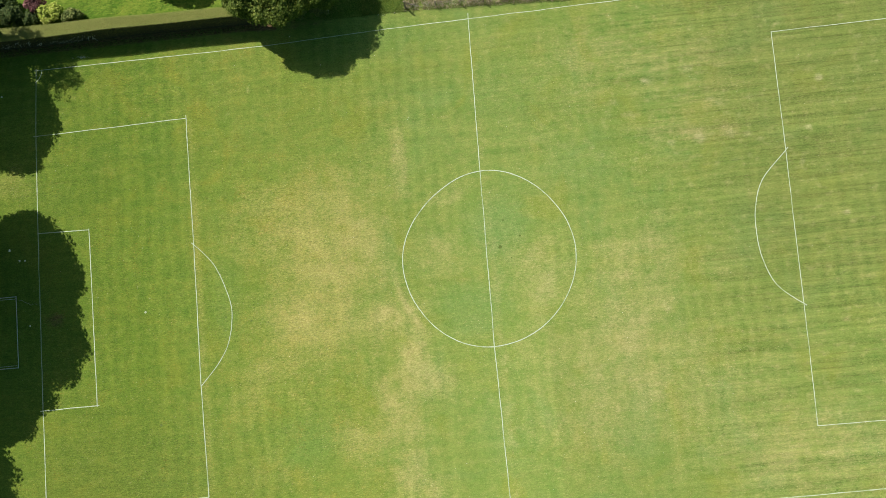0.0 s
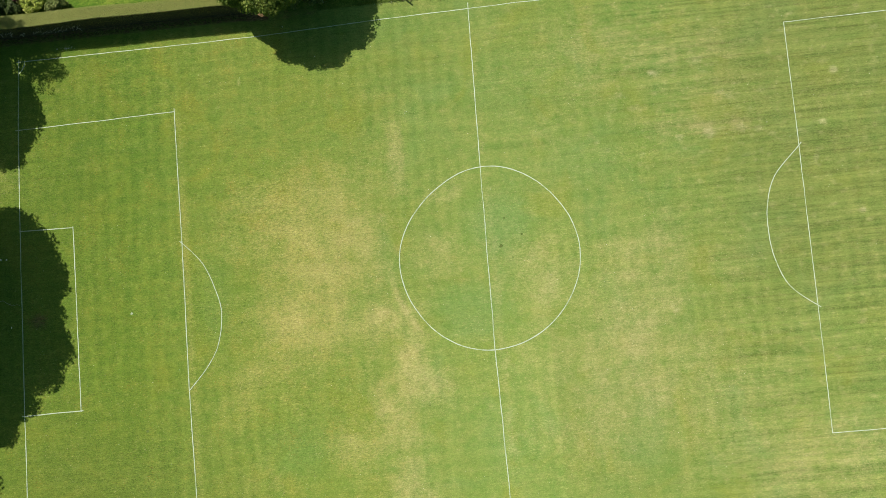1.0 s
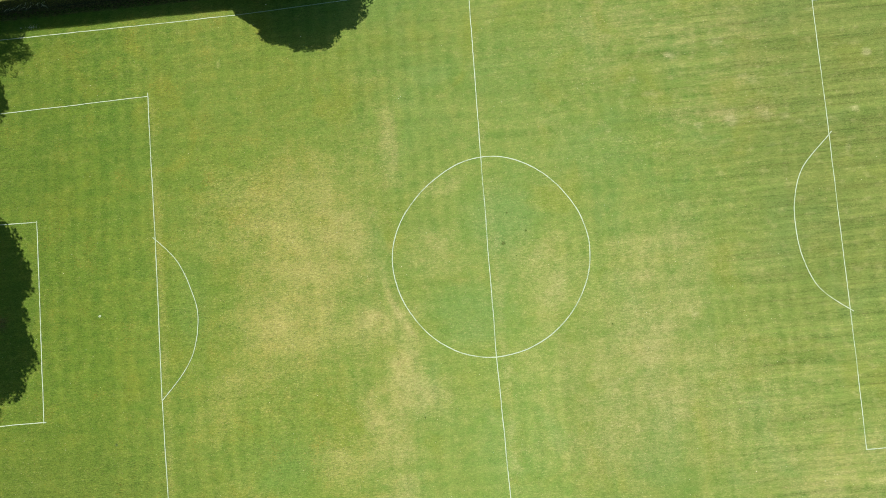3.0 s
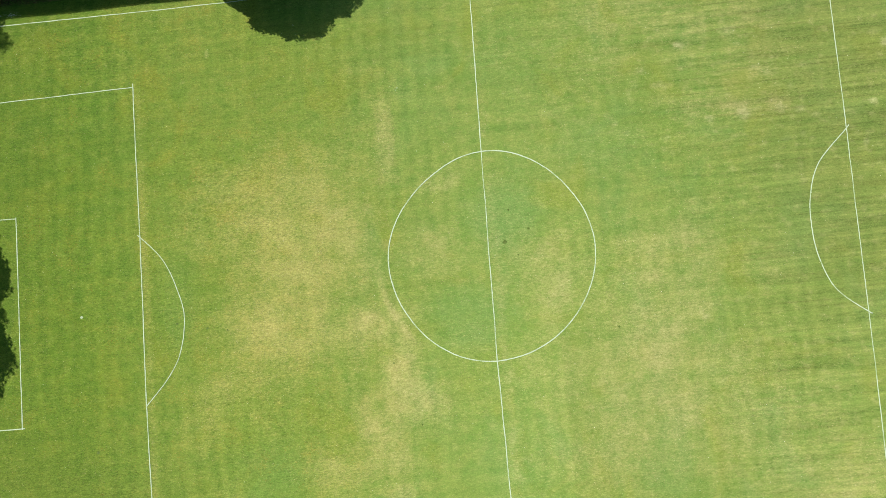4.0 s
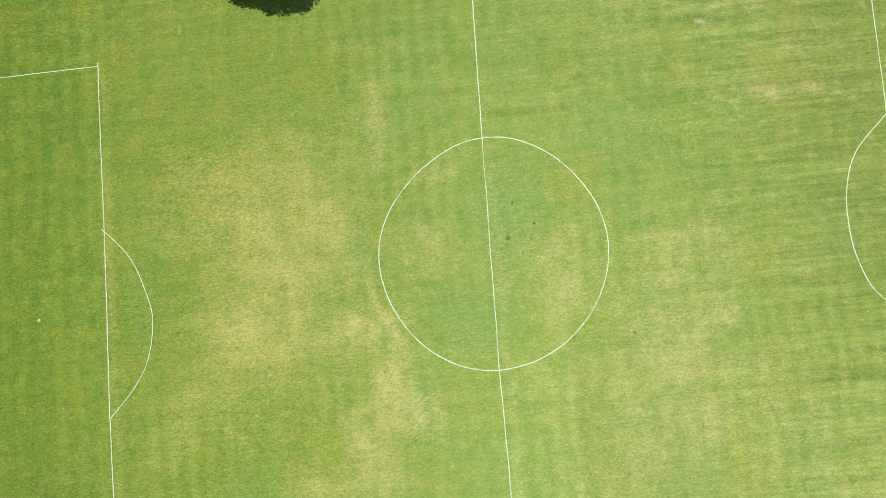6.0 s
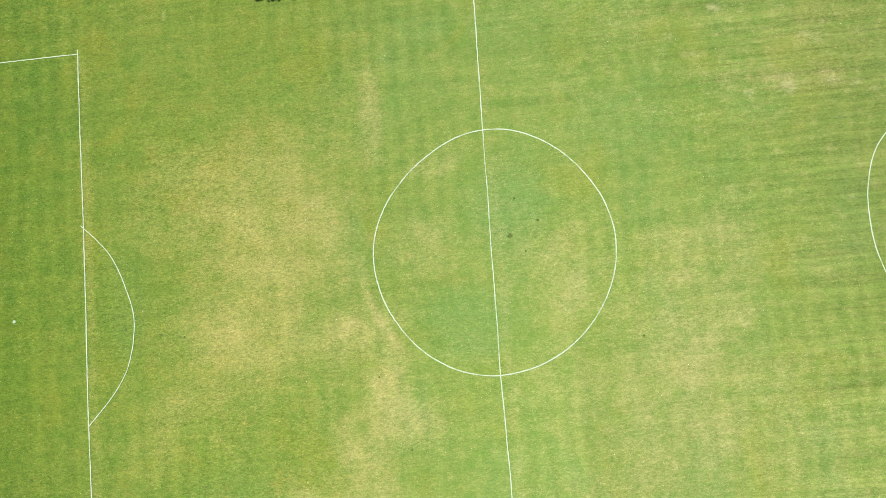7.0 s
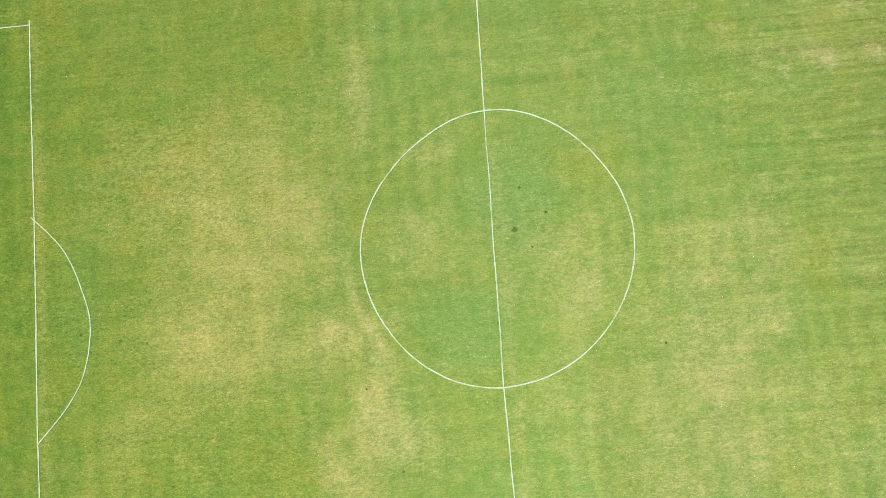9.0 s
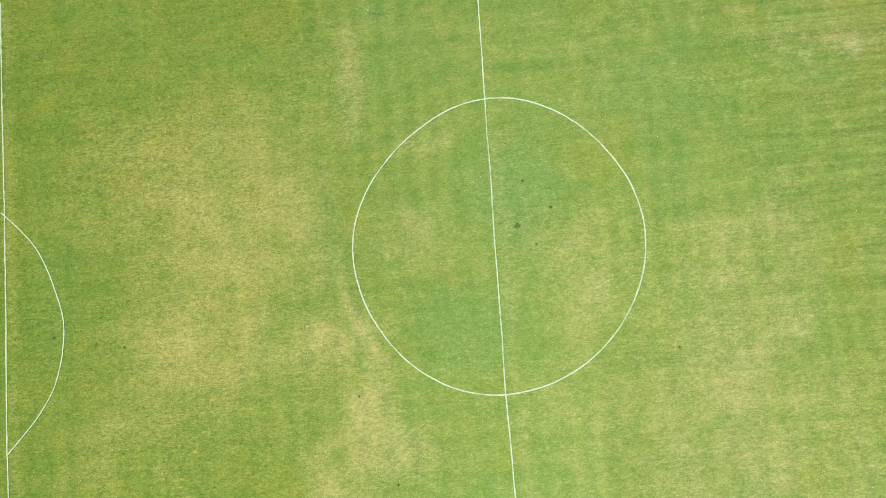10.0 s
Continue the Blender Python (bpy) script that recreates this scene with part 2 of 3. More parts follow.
def relief(x, y):
    """Gentle unevenness of the field, a few centimetres."""
    return 0.018 * np.sin(x * 0.23 + 0.7 * np.sin(y * 0.17)) + 0.015 * np.sin(y * 0.31 + x * 0.09 + 1.3)


# ---- ground ----
def axis(low, high, step, far):
    inner = np.arange(low, high + step / 2, step)
    out = np.geomspace(1.0, far, 14)
    return np.concatenate([low - out[::-1], inner, high + out])


def blotch(x, y, cx, cy, rx, ry, turn=0.0, amount=1.0):
    c, s = math.cos(radians(turn)), math.sin(radians(turn))
    u, v = (x - cx) * c + (y - cy) * s, -(x - cx) * s + (y - cy) * c
    return amount * np.exp(-((u / rx) ** 2 + (v / ry) ** 2) ** 1.3)


def cloud(x, y, size, seed, octaves=3):
    """Smooth random cloud of 0 to 1 with lumps of the given size in metres."""
    out, weight = np.zeros_like(x), 0.0
    for k in range(octaves):
        grid = np.random.default_rng(seed + 7 * k).random((97, 97))
        u, v = x / size * 2**k, y / size * 2**k
        i, j = np.floor(u).astype(int), np.floor(v).astype(int)
        a, b = u - i, v - j
        a, b = a * a * (3 - 2 * a), b * b * (3 - 2 * b)
        i, j, i2, j2 = i % 97, j % 97, (i + 1) % 97, (j + 1) % 97
        out += 0.55**k * ((grid[i, j] * (1 - a) + grid[i2, j] * a) * (1 - b) + (grid[i, j2] * (1 - a) + grid[i2, j2] * a) * b)
        weight += 0.55**k
    return out / weight


def parched(x, y):
    """Where the field is dry and straw coloured: broad patches with ragged, broken edges. Two wide south-east ones
    paint in sun glare.
    """
    base_x, base_y = x, y
    x = x + 2.0 * (cloud(base_x, base_y, 2.6, 301) - 0.5)
    y = y + 2.0 * (cloud(base_x, base_y, 2.6, 302) - 0.5)
    d = np.zeros_like(x)
    for spot in (
        (-17.0, 1.0, 7.5, 8.5, 10, 0.31), (-13.2, 3.6, 4.5, 5.0, 0, 0.13), (-20.5, 4.0, 4.0, 4.5, 0, 0.13), (-16.0, -10.0, 12.0, 9.0, 0, 0.10), (-16.0, 0.0, 11.0, 15.0, 0, 0.11), (-17.9, -0.5, 3.6, 4.5, 0, 0.17), (-14.0, 4.6, 4.5, 3.5, 0, 0.15), (-12.3, 3.0, 2.0, 1.8, 0, 0.10), (-17.5, -5.4, 3.2, 2.2, 0, 0.24),
        (-21.6, -4.2, 2.5, 2.0, 0, 0.30), (-23.3, 8.2, 3.0, 2.5, 0, 0.22), (-17.5, 9.5, 5.0, 2.5, 0, 0.22),
        (-8.4, -9.4, 1.6, 2.6, 0, 0.42), (-21.5, -8.0, 3.0, 3.0, 0, 0.2), (-26.0, 3.0, 3.0, 4.0, 0, 0.12),
    ):
        d += blotch(x, y, *spot)
    for spot in (
        (-10.2, -12.8, 2.6, 2.6, 0, 0.44), (-6.0, -12.3, 1.8, 1.9, 0, 0.40), (-9.9, -17.0, 2.2, 3.2, 0, 0.48), (-9.0, -22.0, 3.0, 2.2, 0, 0.5),
        (-14.5, -17.5, 2.5, 2.4, 0, 0.4), (-10.6, -5.6, 2.8, 1.7, 0, 0.45), (-25.0, -9.5, 2.2, 1.5, 0, 0.22),
        (-26.0, -12.5, 2.3, 2.0, 0, 0.20), (-24.0, -20.0, 4.0, 2.0, 0, 0.25),
    ):
        d += blotch(x, y, *spot)
    for spot in (
        (4.4, -1.2, 3.2, 3.8, 0, 0.22), (5.0, -4.3, 2.0, 1.6, 0, 0.24), (-4.0, 1.0, 3.5, 3.0, 0, 0.25), (-4.0, 6.5, 2.0, 1.0, 0, 0.3),
        (17.2, -0.8, 2.8, 3.8, 0, 0.30), (12.6, -2.0, 3.0, 3.0, 0, 0.28), (13.4, -8.4, 2.5, 2.4, 0, 0.27), (17.3, -6.2, 1.0, 1.0, 0, 0.25),
        (23.0, -3.0, 2.0, 2.0, 0, 0.25), (20.0, 18.5, 4.0, 1.8, 0, 0.22),
    ):
        d += blotch(x, y, *spot)
    # the wide spots at x 16 and 31 put backscattered sunlight into the straw
    for spot in (
        (24.5, 18.3, 2.5, 2.8, 0, 0.2), (24.0, 14.5, 4.0, 1.8, 0, 0.22), (19.0, 11.3, 2.6, 1.2, 0, 0.35), (22.3, 10.5, 1.5, 0.8, 0, 0.5),
        (25.4, 10.7, 1.3, 1.0, 0, 0.5), (12.5, 20.5, 4.5, 3.0, 0, 0.3), (20.0, 16.0, 14.0, 8.0, 0, 0.10), (16.0, -13.0, 14.0, 9.0, -20, 0.30),
        (31.0, -22.0, 9.0, 5.0, 0, 0.40), (7.0, -16.0, 7.0, 6.0, 0, 0.15), (8.0, -3.0, 12.0, 26.0, 0, 0.11), (-50.0, 12.5, 3.0, 2.0, 0, 0.4), (-44.5, -8.0, 1.5, 2.0, 0, 0.1), (36.3, 1.1, 0.6, 0.6, 0, 0.4), (34.2, -9.5, 0.6, 0.6, 0, 0.6),
    ):
        d += blotch(x, y, *spot)
    x, y = base_x, base_y
    d *= 0.50 + 1.0 * cloud(x, y, 1.5, 303)
    d += 0.30 * (cloud(x, y, 2.2, 304) - 0.5)
    # an old worn strip with straight edges
    edge = x - 0.01 * (y - 12)
    d += (0.32 + 0.35 * cloud(x, y, 1.2, 305)) / (1 + np.exp(-(edge + 9.25) / 0.22)) / (1 + np.exp((edge + 7.45) / 0.16)) / (1 + np.exp((y - 14.6) / 0.35)) / (1 + np.exp(-(y - 7.2) / 0.6))
    # thin scorched strips beside two of the lines
    d += 0.34 * np.exp(-(((x + 30.25) / 0.45) ** 2)) * (np.abs(y + 1.8) < 19.5)
    d += 0.20 * np.exp(-(((x - 0.40) / 0.45) ** 2)) * (np.abs(y) < 25)
    # an older circle, marked a little wider, still shows as a dry ring
    r, turn = np.hypot(x, y), np.degrees(np.arctan2(y, x)) % 360
    d += 0.42 * np.exp(-(((r - 9.8) / 0.32) ** 2)) * np.exp(-(((turn - 206) / 24) ** 4))
    return d


def greener(x, y):
    """Where it stays lush and cool green."""
    d = np.zeros_like(x)
    for spot in (
        (1.5, 3.5, 4.0, 3.2, 0, 0.9), (-5.6, 13.0, 1.6, 4.5, 0, 0.35), (-10.0, 1.0, 1.3, 4.0, 0, 0.6), (-2.5, -5.0, 4.5, 3.0, 0, 0.7),
        (26.0, 0.5, 1.8, 5.0, 0, 0.65), (-20.0, -17.0, 4.5, 3.0, 0, 0.8), (-27.5, -2.5, 2.2, 6.0, 0, 0.7), (-13.0, 13.5, 4.0, 2.0, 0, 0.4),
        (10.0, 9.0, 5.0, 3.5, 0, 0.5), (4.0, 17.0, 6.0, 4.0, 0, 0.4), (0.0, -17.0, 3.5, 6.0, 0, 0.5), (-10.0, 24.0, 8.0, 3.0, 0, 0.5), (38.0, 16.0, 5.0, 7.0, 0, 0.2), (36.0, 0.0, 13.0, 30.0, 0, 0.1), (-34.0, 14.0, 9.0, 8.0, 0, 0.3), (-33.0, -18.0, 7.0, 8.0, 0, 0.4),
    ):
        d += blotch(x, y, *spot)
    return d


def bleached(x, y):
    """Small spots burnt almost white, most of them in the corner by the far penalty area."""
    d = np.zeros_like(x)
    for spot in (
        (22.75, 10.1, 0.85, 0.75, 0, 0.72), (25.9, 10.3, 0.75, 0.6, 0, 0.65), (27.5, 10.05, 0.8, 0.5, 0, 0.6), (19.8, 9.95, 0.6, 0.45, 0, 0.7), (33.7, 10.1, 0.6, 0.4, 0, 0.8),
        (36.3, 1.1, 0.4, 0.35, 0, 0.9), (-26.0, 17.85, 0.35, 0.2, 20, 0.8), (-23.7, 20.2, 0.3, 0.45, 0, 0.8), (22.3, 17.6, 1.0, 0.7, 0, 0.6), (25.1, 13.7, 1.3, 0.8, 0, 0.5), (11.8, 10.3, 0.5, 0.4, 0, 0.5), (17.1, -6.3, 0.8, 0.4, -50, 0.45), (17.5, -6.9, 0.5, 0.2, 10, 0.40),
    ):
        d += blotch(x, y, *spot)
    rng = np.random.default_rng(19)
    for _ in range(60):
        d += blotch(x, y, rng.uniform(9, 43), rng.uniform(6, 23), rng.uniform(0.35, 0.8), rng.uniform(0.25, 0.5), rng.uniform(-10, 10), rng.uniform(0.35, 0.60))
    return d


def build_ground():
    xs, ys = axis(-62, 52, 0.25, 2400), axis(-36, 44, 0.25, 2400)
    gx, gy = np.meshgrid(xs, ys)
    near = np.clip(1.5 - np.maximum(np.abs(gx) - 60, np.abs(gy) - 40) / 20, 0, 1)
    verts = np.stack([gx, gy, relief(gx, gy) * near], -1).reshape(-1, 3)
    nx, ny = len(xs), len(ys)
    i = (np.arange(ny - 1)[:, None] * nx + np.arange(nx - 1)[None]).ravel()
    faces = np.stack([i, i + 1, i + nx + 1, i + nx], 1)
    data = mesh_of("ground", verts, faces, TURF, smooth=True)
    x, y = verts[:, 0], verts[:, 1]
    # worn earth under the hedge and in the goalmouth; uncut grass in the gardens behind the field
    under = 0.72 * np.exp(-(((y - 27.2) / 0.7) ** 4)) * (x < -20) + blotch(x, y, -17.5, 27.0, 5.5, 1.3, 0, 0.5)
    mouth = blotch(x, y, -45.6, -2.2, 1.7, 1.2, 0, 0.62) + blotch(x, y, -45.0, 0.6, 0.9, 0.5, 0, 0.3)
    mown = np.clip(0.75 + 0.35 * np.tanh((x - 14) / 8) + 0.30 * np.tanh((y - 7) / 6) + 0.25 * np.tanh((x - 22) / 5), 0.3, 1.05)
    # painted brightness falloff: pale mid-field, darker ends and south-west, less so south-east
    level = 0.5 + 0.5 * np.tanh((x - 23) / 4) - 0.9 * np.exp(-(((x - 2) / 13) ** 2)) * np.clip(1.2 - 0.02 * (y + 5), 0.5, 1.3) + 0.2 * (1 - np.tanh((x + 38) / 5)) + blotch(x, y, -38, -22, 12, 9, 0, 0.7)
    level = np.where(x > 5, level * (0.30 + 0.70 / (1 + np.exp(-(y + 7) / 2.5))), level)
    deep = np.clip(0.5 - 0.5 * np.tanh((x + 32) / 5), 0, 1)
    rank = np.clip((y - 26.9 - 0.03 * (x < -22)) / 0.5, 0, 1)
    for key, value in (("dry", parched(x, y)), ("lush", greener(x, y)), ("soil", under + mouth), ("rank", rank), ("mown", mown), ("deep", deep), ("level", level), ("warm", 0.5 - 0.5 * np.tanh((x + 11) / 6)), ("bleach", bleached(x, y))):
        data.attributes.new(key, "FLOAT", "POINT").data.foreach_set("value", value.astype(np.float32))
    return tagged(new("ground", data), "mown grass playing field with dry straw patches and garden lawn", "ground", kind="structure")


build_ground()


# ---- painted lines ----
def straight_curve(points, step=0.25):
    """Straight stretches from point to point, with even small steps."""
    p = np.array(points, float)
    along = np.r_[0, np.cumsum(np.linalg.norm(np.diff(p, axis=0), axis=1))]
    t = np.linspace(0, along[-1], int(along[-1] / step) + 2)
    return np.stack([np.interp(t, along, p[:, 0]), np.interp(t, along, p[:, 1])], 1)


def smooth_curve(points, step=0.25):
    """A Catmull-Rom curve through points, with even small steps."""
    p = np.array([points[0], *points, points[-1]], float)
    out = []
    for k in range(1, len(p) - 2):
        m = max(2, int(np.linalg.norm(p[k + 1] - p[k]) / step))
        t = np.linspace(0, 1, m, endpoint=False)[:, None]
        out.append(0.5 * (2 * p[k] + (p[k + 1] - p[k - 1]) * t + (2 * p[k - 1] - 5 * p[k] + 4 * p[k + 1] - p[k + 2]) * t**2 + (3 * p[k] - p[k - 1] - 3 * p[k + 1] + p[k + 2]) * t**3))
    return np.concatenate([*out, p[-1:]])


def painted_line(name, curve, label, lift=0.0, width=0.082, closed=False):
    """A strip of paint on the grass with an unsteady edge."""
    rng = np.random.default_rng(len(name) * 7 + len(curve))
    d = np.gradient(curve, axis=0)
    if closed:
        d[0] = d[-1] = curve[1] - curve[-2]
    d /= np.linalg.norm(d, axis=1)[:, None]
    side = np.stack([-d[:, 1], d[:, 0]], 1)
    k = len(curve)
    drift = np.convolve(rng.normal(0, 0.03, k + 8), np.ones(9) / 9, "valid")
    if closed:
        drift *= np.clip(np.minimum(np.arange(k), np.arange(k)[::-1]) / 8, 0, 1)
    half = width / 2 * (1 + rng.normal(0, 0.12, (k, 2)))
    a, b = curve + side * (drift + half[:, 0])[:, None], curve + side * (drift - half[:, 1])[:, None]
    xy = np.stack([a, b], 1).reshape(-1, 2)
    verts = np.c_[xy, relief(xy[:, 0], xy[:, 1]) + 0.012 + lift]
    faces = [(2 * i, 2 * i + 1, 2 * i + 3, 2 * i + 2) for i in range(k - 1)]
    return tagged(new(name, mesh_of(name, verts, faces, PAINT)), label, "pitch marking", kind="structure")


def circle_curve():
    """The centre circle as it was marked out, a little out of round."""
    a = np.linspace(0, 2 * math.pi, 240)
    r = 8.858 - 0.081 * np.cos(2 * a) - 0.012 * np.cos(3 * a) + 0.092 * np.cos(4 * a) + 0.101 * np.sin(2 * a) - 0.032 * np.sin(3 * a) - 0.038 * np.sin(4 * a) + 0.039 * np.sin(5 * a)
    return np.stack([0.024 + r * np.cos(a), -0.119 + r * np.sin(a)], 1)


painted_line("touchline_north", straight_curve([(-46.9, 24.83), (-38.17, 24.8), (-21.47, 24.82), (-8.63, 25.22), (0.34, 25.37), (16.56, 25.63), (47.5, 26.0)]), "white painted touchline on mown grass along the hedge", width=0.074)
painted_line("touchline_south", straight_curve([(-47.4, -26.4), (0.0, -26.3), (25.8, -26.16), (36.0, -26.08), (47.5, -26.0)]), "white painted touchline on open mown grass")
painted_line("halfway_line", straight_curve([(0.36, 26.0), (0.34, 25.37), (-0.02, 9.04), (-0.32, -9.04), (-0.27, -24.05), (-0.25, -26.4)]), "white painted halfway line across the field", 0.004)
painted_line("centre_circle", circle_curve(), "hand-marked white centre circle slightly out of round", 0.008, width=0.092, closed=True)
painted_line("goal_line", straight_curve([(-46.68, 25.0), (-46.97, 17.56), (-47.15, 7.05), (-47.31, -11.42), (-47.34, -20.12), (-47.4, -26.4)]), "white painted goal line partly in tree shade", 0.004)
painted_line("penalty_area_front", straight_curve([(-30.60, 18.2), (-30.58, 17.86), (-30.55, 4.25), (-30.63, -10.42), (-30.5, -21.48)]), "white painted front line of the penalty area", 0.004)
painted_line("penalty_area_side", straight_curve([(-47.3, 17.54), (-39.0, 17.68), (-30.53, 17.85)]), "white painted side line of the penalty area", 0.008, width=0.07)
painted_line("penalty_area_side", straight_curve([(-47.6, -21.6), (-39.0, -21.56), (-30.5, -21.5)]), "white painted side line of the penalty area", 0.008, width=0.07)
painted_line("goal_area_front", straight_curve([(-41.66, 7.05), (-41.65, 6.92), (-41.57, -11.5)]), "white painted front line of the goal area", 0.004)
painted_line("goal_area_side", straight_curve([(-47.2, 7.05), (-41.6, 6.92)]), "white painted side line of the goal area", 0.008)
painted_line("goal_area_side", straight_curve([(-47.6, -11.43), (-41.35, -11.4)]), "white painted side line of the goal area", 0.008)
painted_line("penalty_arc", smooth_curve([(-30.75, 4.42), (-30.55, 4.25), (-28.6, 2.05), (-27.35, -0.9), (-26.95, -3.2), (-27.45, -6.1), (-28.6, -8.15), (-30.63, -10.42)]), "white painted penalty arc on dry grass", 0.008, width=0.072)
painted_line("penalty_area_front", straight_curve([(31.36, 20.5), (31.12, 7.96), (30.76, -7.65), (30.52, -16.12), (30.42, -19.65)]), "white painted front line of the far penalty area", 0.004, width=0.072)
painted_line("penalty_area_side", straight_curve([(31.36, 20.47), (43.09, 20.59), (47.5, 20.62)]), "white painted side line of the far penalty area", 0.008, width=0.072)
painted_line("penalty_area_side", straight_curve([(30.42, -19.6), (36.12, -19.62), (47.5, -19.6)]), "white painted side line of the far penalty area", 0.008, width=0.072)
painted_line("penalty_arc", smooth_curve([(31.3, 8.15), (31.12, 7.96), (28.33, 5.09), (27.3, 2.1), (27.12, -0.4), (27.4, -3.0), (28.39, -5.5), (30.76, -7.62), (31.0, -7.75)]), "white painted penalty arc on striped grass", 0.008)
painted_line("corner_arc", smooth_curve([(-46.05, 24.75), (-46.1, 24.4), (-46.4, 23.85), (-46.8, 23.5)]), "white painted quarter circle at the pitch corner", 0.008, width=0.1)


def paint_spot(name, x, y, r, label):
    rng = np.random.default_rng(int(abs(x) * 10))
    a = np.linspace(0, 2 * math.pi, 20, endpoint=False)
    rr = r * (1 + rng.normal(0, 0.1, 20))
    px, py = x + rr * np.cos(a), y + rr * np.sin(a)
    verts = [(x, y, float(relief(x, y)) + 0.016), *np.c_[px, py, relief(px, py) + 0.012]]
    faces = [(0, 1 + k, 1 + (k + 1) % 20) for k in range(20)]
    return tagged(new(name, mesh_of(name, verts, faces, PAINT)), label, "pitch marking", kind="structure")


paint_spot("penalty_spot", -36.04, -2.31, 0.12, "round white penalty spot on the grass")
for cx, cy, w in ((-6.88, 15.38, 0.05), (-7.04, 15.2, 0.04)):
    paint_spot("paint_splash", cx, cy, w * 0.8, "small white paint splash on the grass")


# ---- trees ----
def crown_leaves(centre, radii, clumps, per_clump, leaf, seed, low=-0.75, clump_size=(0.16, 0.30), fill=0.25, uneven=0.5):
    """A crown of leafy clumps over an uneven ellipsoid, with gaps between them."""
    rng = np.random.default_rng(seed)
    c, r = np.array(centre), np.array(radii)
    d = rng.normal(0, 1, (clumps * 3, 3))
    d /= np.linalg.norm(d, axis=1)[:, None]
    d = d[d[:, 2] > low][:clumps]
    depth = np.where(rng.random(len(d)) < fill, rng.uniform(0.35, 0.75, len(d)), rng.uniform(0.78, 1.04, len(d)))
    lobes = 1 + uneven * 0.08 * np.sin(3 * np.arctan2(d[:, 1], d[:, 0]) + seed) + uneven * 0.09 * np.sin(7 * np.arctan2(d[:, 1], d[:, 0]) + 2.3 * seed)
    size = rng.uniform(*clump_size, len(d)) * r.min()
    mid = c + d * (r - 0.8 * size[:, None]) * (depth * lobes)[:, None]
    pts, out = [], []
    for m, s, w in zip(mid, size, d):
        k = int(per_clump * rng.uniform(0.7, 1.3))
        q = rng.normal(0, 1, (k, 3))
        q /= np.linalg.norm(q, axis=1)[:, None]
        pts.append(m + q * s * rng.uniform(0.55, 1.05, (k, 1)) * (1, 1, 0.75))
        out.append(q * 0.7 + w * 0.5 + (0, 0, 0.8))
    return leaves(np.concatenate(pts), np.concatenate(out), leaf, rng), mid


def broadleaf_tree(x, y, centre_z, radii, seed, leaf_mat, label, clumps=170, per_clump=110, leaf=0.30, fill=0.25, low=-0.75, clump_size=(0.16, 0.30), boughs=()):
    tree = base("tree", x, y)
    tagged(tree, label, "tree")
    rng = np.random.default_rng(seed + 50)
    (v, f), mid = crown_leaves((0, 0, centre_z), radii, clumps, per_clump, leaf, seed, low, clump_size, fill)
    for k, (dx, dy, dz, spread) in enumerate(boughs):
        (more_v, more_f), tips = crown_leaves((dx, dy, dz), spread, clumps // 4, per_clump, leaf, seed + 3 * k + 1, low, (0.28, 0.42), fill)
        v, f, mid = np.concatenate([v, more_v]), np.concatenate([f, more_f + len(v)]), np.concatenate([mid, tips])
    top = centre_z - radii[2] * 0.3
    girth = 0.045 * centre_z
    bend = rng.normal(0, 0.12, (5, 2))
    stem = [(bend[k, 0] * k / 2, bend[k, 1] * k / 2, -0.1 + (top + 0.1) * k / 4) for k in range(5)]
    part("trunk", mesh_of("trunk", *tube(stem, [girth * 1.35, girth, girth * 0.85, girth * 0.75, girth * 0.6], 12), BARK, True), tree)
    for target in mid[rng.choice(len(mid), 9, replace=False)]:
        start = np.array(stem[3 if target[2] < top else 4]) * (1, 1, rng.uniform(0.8, 1.0))
        knee = start * 0.45 + target * 0.55 + rng.normal(0, 0.25, 3) + (0, 0, 0.3)
        part("limb", mesh_of("limb", *tube([start, knee, start * 0.05 + target * 0.95], [girth * 0.45, girth * 0.28, girth * 0.08], 7), BARK, True), tree)
    part("crown", mesh_of("crown", v, f, leaf_mat), tree)
    return tree


broadleaf_tree(-18.5, 30.2, 5.6, (6.0, 5.8, 2.8), 8, TREE_LEAF, "broad green sycamore beside the field behind the touchline", 460, 160, 0.175, 0.35, -0.3, (0.20, 0.34), [(3.6, -1.9, 4.0, (2.5, 2.3, 1.6)), (-3.6, -2.2, 4.2, (2.2, 2.0, 1.5))])
for tx, ty, tz, rr, seed, level in ((-57.0, 9.7, 11.0, (7.2, 6.8, 5.5), 11, 0.3), (-56.0, 3.1, 10.5, (6.6, 7.3, 5.0), 12, 0.3), (-56.8, 26.1, 10.0, (5.4, 5.4, 5.0), 13, 0.3), (-58.4, 31.6, 9.0, (4.8, 4.6, 4.0), 16, 0.3), (-64.7, -11.2, 11.0, (7.5, 7.5, 5.5), 14, 0.3), (-59.3, -3.0, 10.5, (5.0, 5.0, 4.0), 15, 0.3)):
    broadleaf_tree(tx, ty, tz, rr, seed, SHADE_LEAF, "tall dark green broadleaf tree behind the goal line", 330, 220, 0.25, level)
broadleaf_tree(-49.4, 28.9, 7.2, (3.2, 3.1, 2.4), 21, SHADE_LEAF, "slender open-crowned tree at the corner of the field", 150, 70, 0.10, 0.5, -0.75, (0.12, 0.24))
broadleaf_tree(-32.8, 36.1, 5.0, (3.3, 3.1, 3.0), 22, TREE_LEAF, "small round garden tree on the lawn", 110, 130, 0.2)


